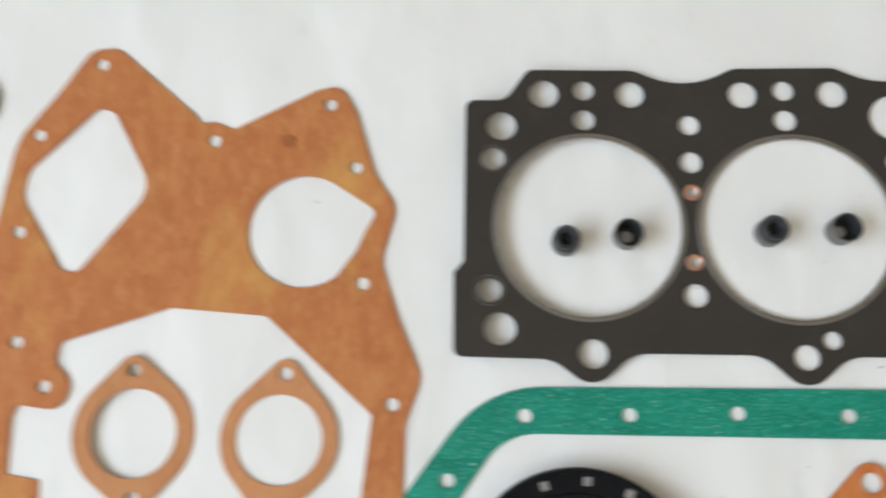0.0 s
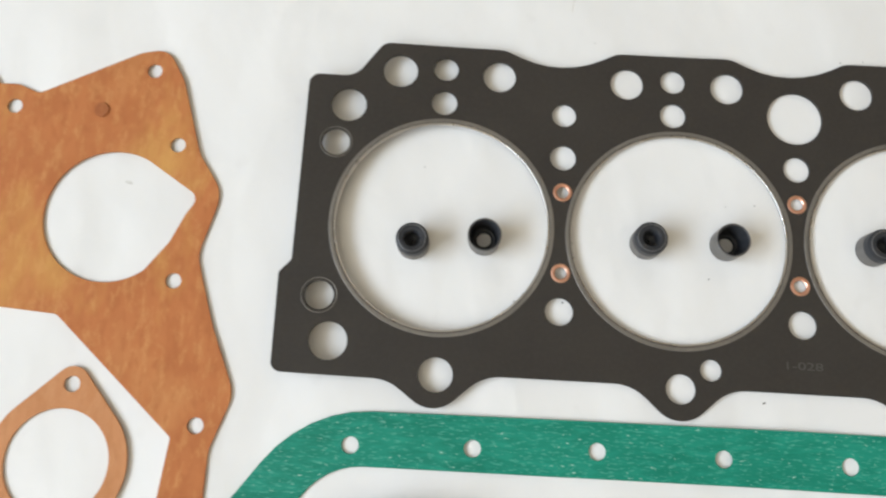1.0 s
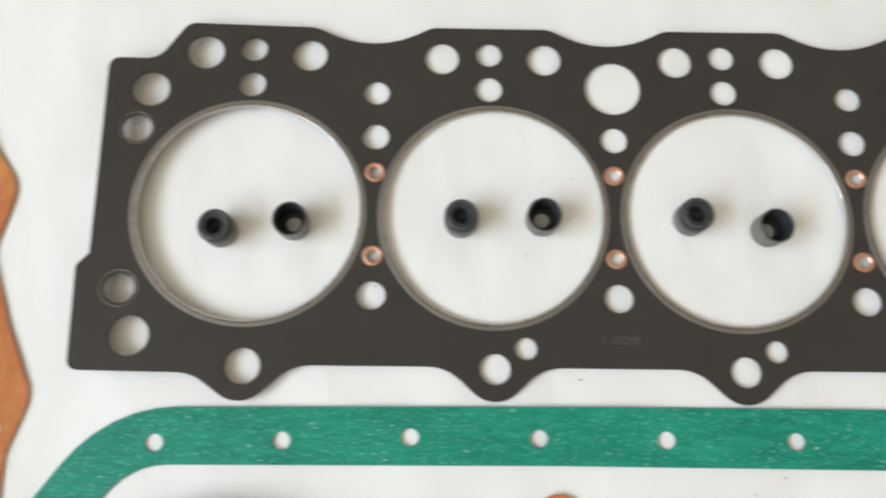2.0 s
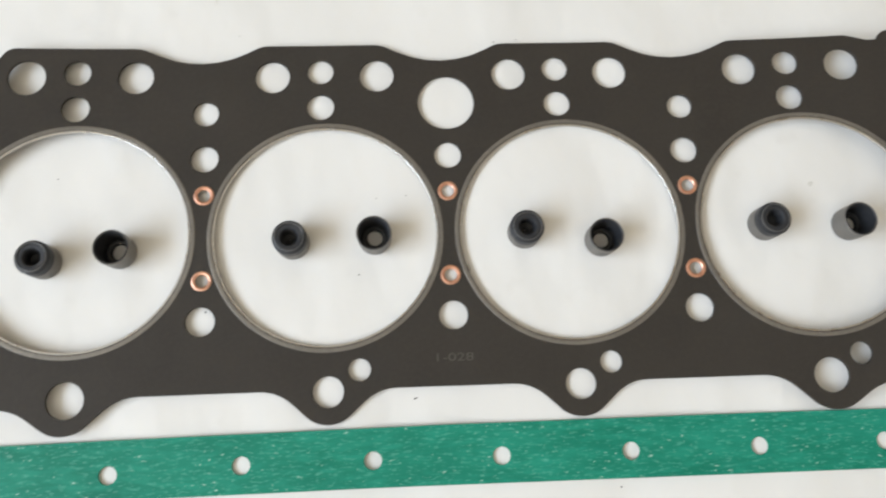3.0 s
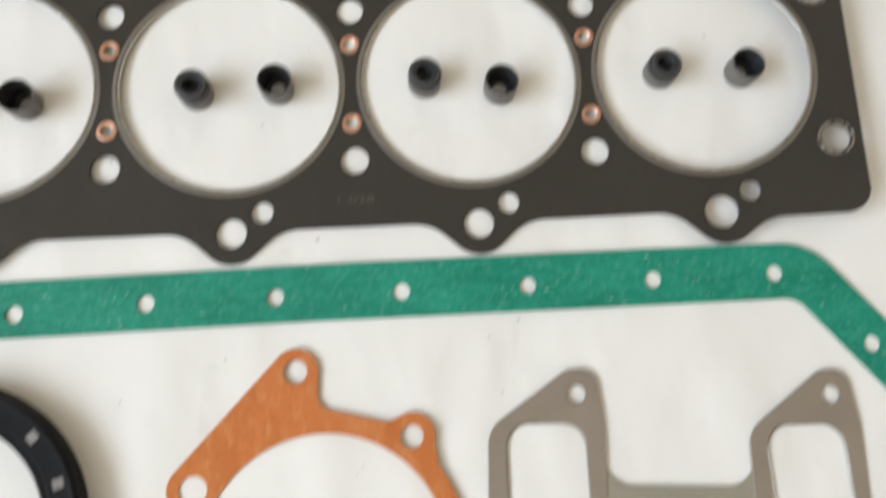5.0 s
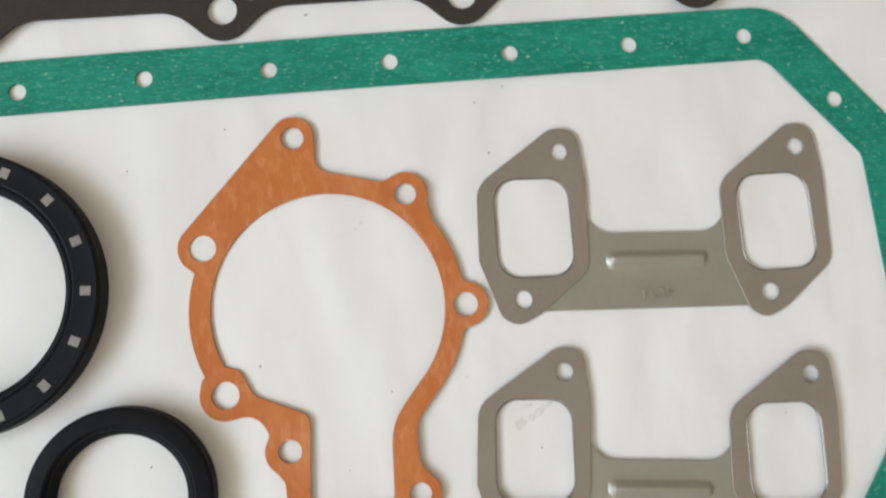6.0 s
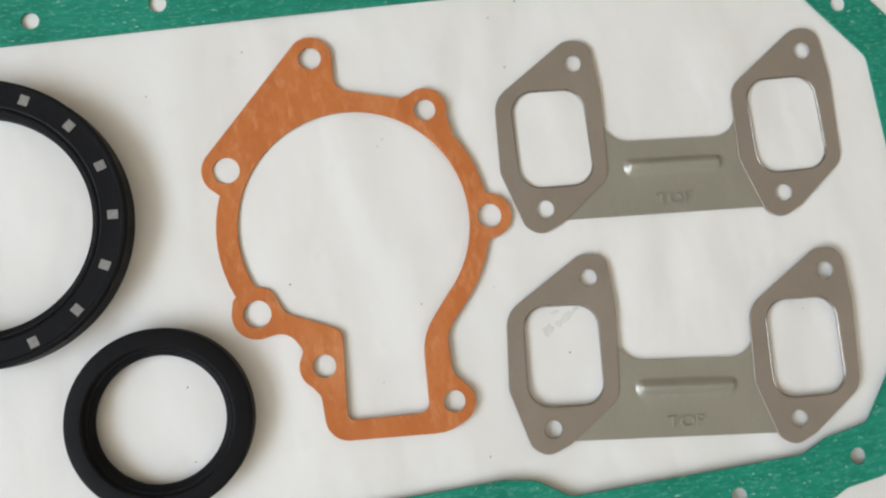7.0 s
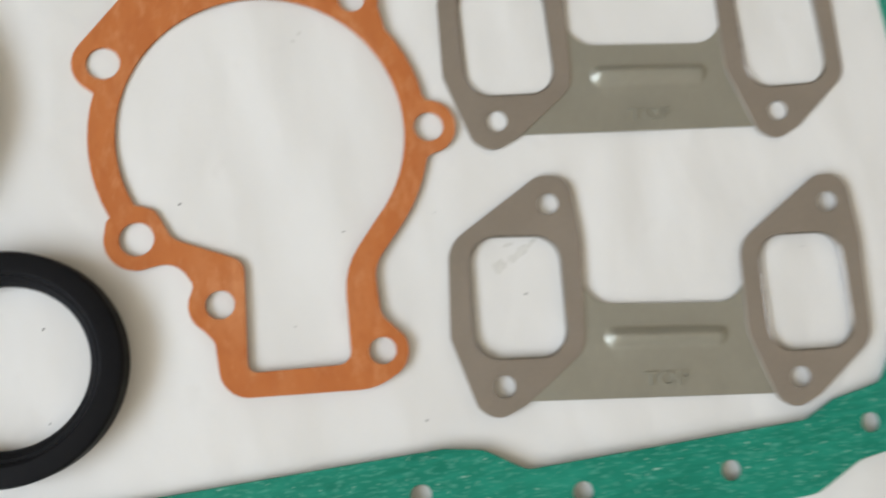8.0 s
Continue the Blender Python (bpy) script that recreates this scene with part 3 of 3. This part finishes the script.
# ---- exhaust manifold gaskets: two coated flanges on one stamped plate ----
def exhaust_gasket(x, y, turn, tilt, z):
    g = thing("exhaust_gasket", "grey steel exhaust gasket, two coated flanges joined by a stamped plate", "gasket", pose(x * MM, y * MM, z * MM, 0, tilt, turn), "exhaust gaskets")
    for dx, lean in ((0.0, 0.4), (97.8, 2.0)):
        out = rounded([(-3.2, 9.4, 8), (7.4, 9.6, 11.5), (10.2, -12, 30), (9.8, -47.5, 9), (-10.5, -64.2, 6), (-19.5, -68.6, 7), (-25.8, -64.8, 6), (-33.8, -42.5, 6), (-33.4, -12.6, 11)])
        port = rounded([(-27.2, -10.2, 9), (3.2, -10.2, 9), (4.6, -49.8, 9), (-26.4, -49.8, 9)])
        bm = sheet(out, [port, circle(0, 0, 7.0, 24), circle(-17.2, -58.2, 7.0, 24)], 0.7, 0.12, 0.5)
        part("flange", moved(bm, dx, 0, 0, lean), FACING, g, "brownish graphite faced flange")
        rim = rounded([(-27.1, -10.3, 9.0), (3.1, -10.3, 9.0), (4.5, -49.7, 9.0), (-26.3, -49.7, 9.0)])
        lip = rounded([(-26.7, -10.7, 8.6), (2.7, -10.7, 8.6), (4.05, -49.3, 8.6), (-25.9, -49.3, 8.6)])
        part("port_rim", moved(sheet(rim, [lip], 0.95, 0.12, 0.2), dx, 0, 0, lean), LIP, g, "thin folded steel rim of the port")
    plate = rounded([(4.0, -18, 0), (9.6, -19, 0), (9.9, -33.0, 10.5), (66.0, -33.6, 10.5), (66.3, -19, 0), (72, -18, 0), (70, -45, 0), (76.5, -63.9, 0), (-9.5, -63.2, 0), (4, -52, 0)])
    bm = sheet(plate, [], 0.45, 0.1, 0.1)
    part("plate", bm, PLATE, g, "greenish grey stamped steel plate")
    bead = bmesh.new()
    rows = []
    for i in range(57):
        u = -1.2 + 43.4 * i / 56
        row = []
        for j in range(23):
            v = -9.5 + 14.0 * j / 22
            ridge = math.hypot(max(0.0, (2.4 - u) / 3.2, (u - 38.2) / 3.0), v / (3.2 if v > 0 else 4.6))
            skirt = math.hypot(max(0.0, (6.0 - u) / 7.0, (u - 34.0) / 7.0), v / (3.6 if v > 0 else 9.2))
            k, q = max(0.0, 1.0 - ridge), max(0.0, 1.0 - skirt)
            row.append(bead.verts.new((17.4 + u, -43.4 - 0.01 * u + v, 0.535 + 2.4 * k * k * (3 - 2 * k) + 0.6 * q * q * (3 - 2 * q))))
        rows.append(row)
    for a, b in zip(rows, rows[1:]):
        for j in range(22):
            bead.faces.new((a[j], b[j], b[j + 1], a[j + 1])).smooth = True
    bmesh.ops.recalc_face_normals(bead, faces=bead.faces[:])
    part("bead", bead, PLATE, g, "raised stiffening bead")
    part("stamped_word", moved(letters("TOP", 4.6, 0.75, 1.2), 36.6, -57.9, 0.5), PLATE, g, "stamped word")


exhaust_gasket(80.2, -110.7, -3.2, 0.0, 0.0)
exhaust_gasket(72.9, -197.3, -6.1, -0.55, 0.45)


# ---- shaft seals ----
def rear_seal():
    s = thing("rear_shaft_seal", "large black rubber shaft seal ring with pale square marks", "seal", pose(-0.1502, -0.1468, 0))
    part("case", lathe(((53.3, 0), (53.3, 8.8), (52.9, 9.6), (52.2, 9.9), (51.3, 9.8), (50.9, 9.2), (50.3, 9.1), (44.0, 9.1), (43.2, 8.8), (42.7, 0)), 128), RUBBER, s)
    part("lip", lathe(((42.8, 8.5), (42.0, 8.6), (41.0, 7.6), (40.2, 7.0), (39.7, 5.8), (39.5, 3.6), (40.2, 2.2), (41.6, 0.6), (42.8, 0.4)), 128), RUBBER, s, "soft sealing lip")
    for i in range(16):
        q = box(-1.9, -1.7, 9.05, 1.9, 1.7, 9.2, 0.05)
        part("mark", moved(moved(q, 48.0, 0), 0, 0, 0, 19.0 + 22.5 * i), MARK, s)


def front_seal():
    s = thing("front_shaft_seal", "smaller black rubber shaft seal ring", "seal", pose(-0.0949, -0.2268, 0))
    part("case", lathe(((33.6, 0), (33.6, 7.0), (33.0, 7.8), (32.2, 8.0), (27.6, 8.0), (27.0, 7.6), (26.6, 6.8), (26.4, 0)), 112), RUBBER, s)
    part("lip", lathe(((26.5, 6.4), (25.6, 6.3), (25.0, 5.4), (24.2, 5.0), (23.6, 4.2), (23.4, 3.0), (24.2, 2.0), (26.0, 0.8), (26.5, 0.5)), 112), RUBBER, s, "soft sealing lip")


rear_seal()
front_seal()
lone("rubber_ring", lathe(tuple((16 + 2 * math.cos(a), 2 + 2 * math.sin(a)) for a in [k * math.pi / 5 for k in range(10)]), 48, (-465.2, 81, 0)), RUBBER, "small black rubber ring beside the brown gasket", "ring")


# ---- crumbs, the painted shadow of a dent, and smudges on the paper ----
def crumb(x, y, w, h, turn):
    bm = bmesh.new()
    bmesh.ops.create_icosphere(bm, subdivisions=1, radius=1)
    for v in bm.verts:
        k = 1 + 0.35 * noise.noise(v.co * 2 + Vector((x, y, 0)))
        v.co = Vector((v.co.x * w / 2 * k, v.co.y * h / 2 * k, v.co.z * 0.22 + 0.02))
    bm = moved(bm, x, y, paper_height(x, y) + 0.05, turn)
    lone("crumb", bm, CRUMB_AND_SHADE, "tiny dark crumb on the paper, one stands in for a dent's shadow", "crumb", "crumbs")


# the speck at (24.4, -260.2) paints the small shadow of a paper dent
for x, y, w, h, a in ((-15, -46.6, 1.9, 0.6, 25), (-94.0, -11.6, 0.9, 0.7, 0), (-113.5, -12.2, 1.1, 0.4, 60), (-42.8, -183.7, 0.9, 0.6, 30), (-85.2, -216.8, 1.0, 0.6, 50),
                      (60.9, -81.6, 0.8, 0.6, 0), (-49.9, -90.9, 0.6, 0.6, 0), (52.8, -108.4, 1.2, 0.4, 30), (61.7, -225.3, 0.7, 0.7, 0), (49, -87.6, 0.5, 0.5, 0), (24.4, -260.2, 0.9, 0.45, 70), (-152.7, 42.6, 0.5, 0.5, 0), (-5.7, 27.0, 0.8, 0.3, 80), (-83, 102.1, 0.5, 0.4, 10), (21.6, 98.2, 0.8, 0.5, 20), (31.1, 99.2, 0.5, 0.4, 0), (-35.6, 1.2, 1.2, 0.35, 15),
                      (-28.4, 31.8, 0.4, 0.4, 0), (-16.5, 32.8, 0.5, 0.5, 0), (-87.9, -104.4, 0.7, 0.5, 40), (-85.4, -244.5, 0.7, 0.4, 10), (6.2, -198.2, 0.6, 0.5, 0), (-12.2, -225.9, 0.5, 0.5, 0), (35.5, -195.6, 0.4, 0.4, 0), (159.6, -221.8, 0.5, 0.4, 0)):
    crumb(x, y, w, h, a)


def smudge(x, y, w, h, turn):
    loop = []
    for i in range(24):
        a = 2 * math.pi * i / 24
        k = 1 + 0.5 * noise.noise(Vector((math.cos(a) * 1.5 + x, math.sin(a) * 1.5 + y, 0)))
        loop.append((w / 2 * k * math.cos(a), h / 2 * k * math.sin(a)))
    bm = moved(sheet(loop, [], 0.02, 0.005), x, y, 0.015, turn)
    for v in bm.verts:
        v.co.z += paper_height(v.co.x, v.co.y)
    lone("smudge", bm, SMUDGE, "faint grey smudge on the paper", "smudge", "smudges")


for x, y, w, h, a in ((54.4, -215.2, 4.6, 4.2, 20), (59.0, -213.6, 3.0, 2.6, 0), (62.6, -211.2, 6.4, 3.0, 30), (66.5, -208.6, 3.2, 1.4, 25), (58.0, -208.8, 3.4, 1.2, 10), (-0.2, -132.1, 1.6, 1.0, 40), (-2.4, -134.5, 1.2, 1.0, 0), (-276.3, 29.3, 3.5, 1.6, -10), (148.2, 33.8, 2.4, 1.6, 30)):
    smudge(x, y, w, h, a)


def hair_strand():
    """A thin curved hair that lies on the paper."""
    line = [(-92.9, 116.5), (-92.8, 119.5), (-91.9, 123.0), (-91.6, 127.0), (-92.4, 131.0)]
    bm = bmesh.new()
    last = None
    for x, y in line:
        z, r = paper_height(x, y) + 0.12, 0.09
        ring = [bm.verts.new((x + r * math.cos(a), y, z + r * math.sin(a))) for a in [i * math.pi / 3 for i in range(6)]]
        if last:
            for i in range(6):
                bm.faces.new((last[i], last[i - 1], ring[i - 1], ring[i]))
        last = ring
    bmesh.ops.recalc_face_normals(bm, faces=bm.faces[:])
    lone("hair_strand", bm, HAIR, "fine pale brown hair lying on the paper", "fibre")


hair_strand()
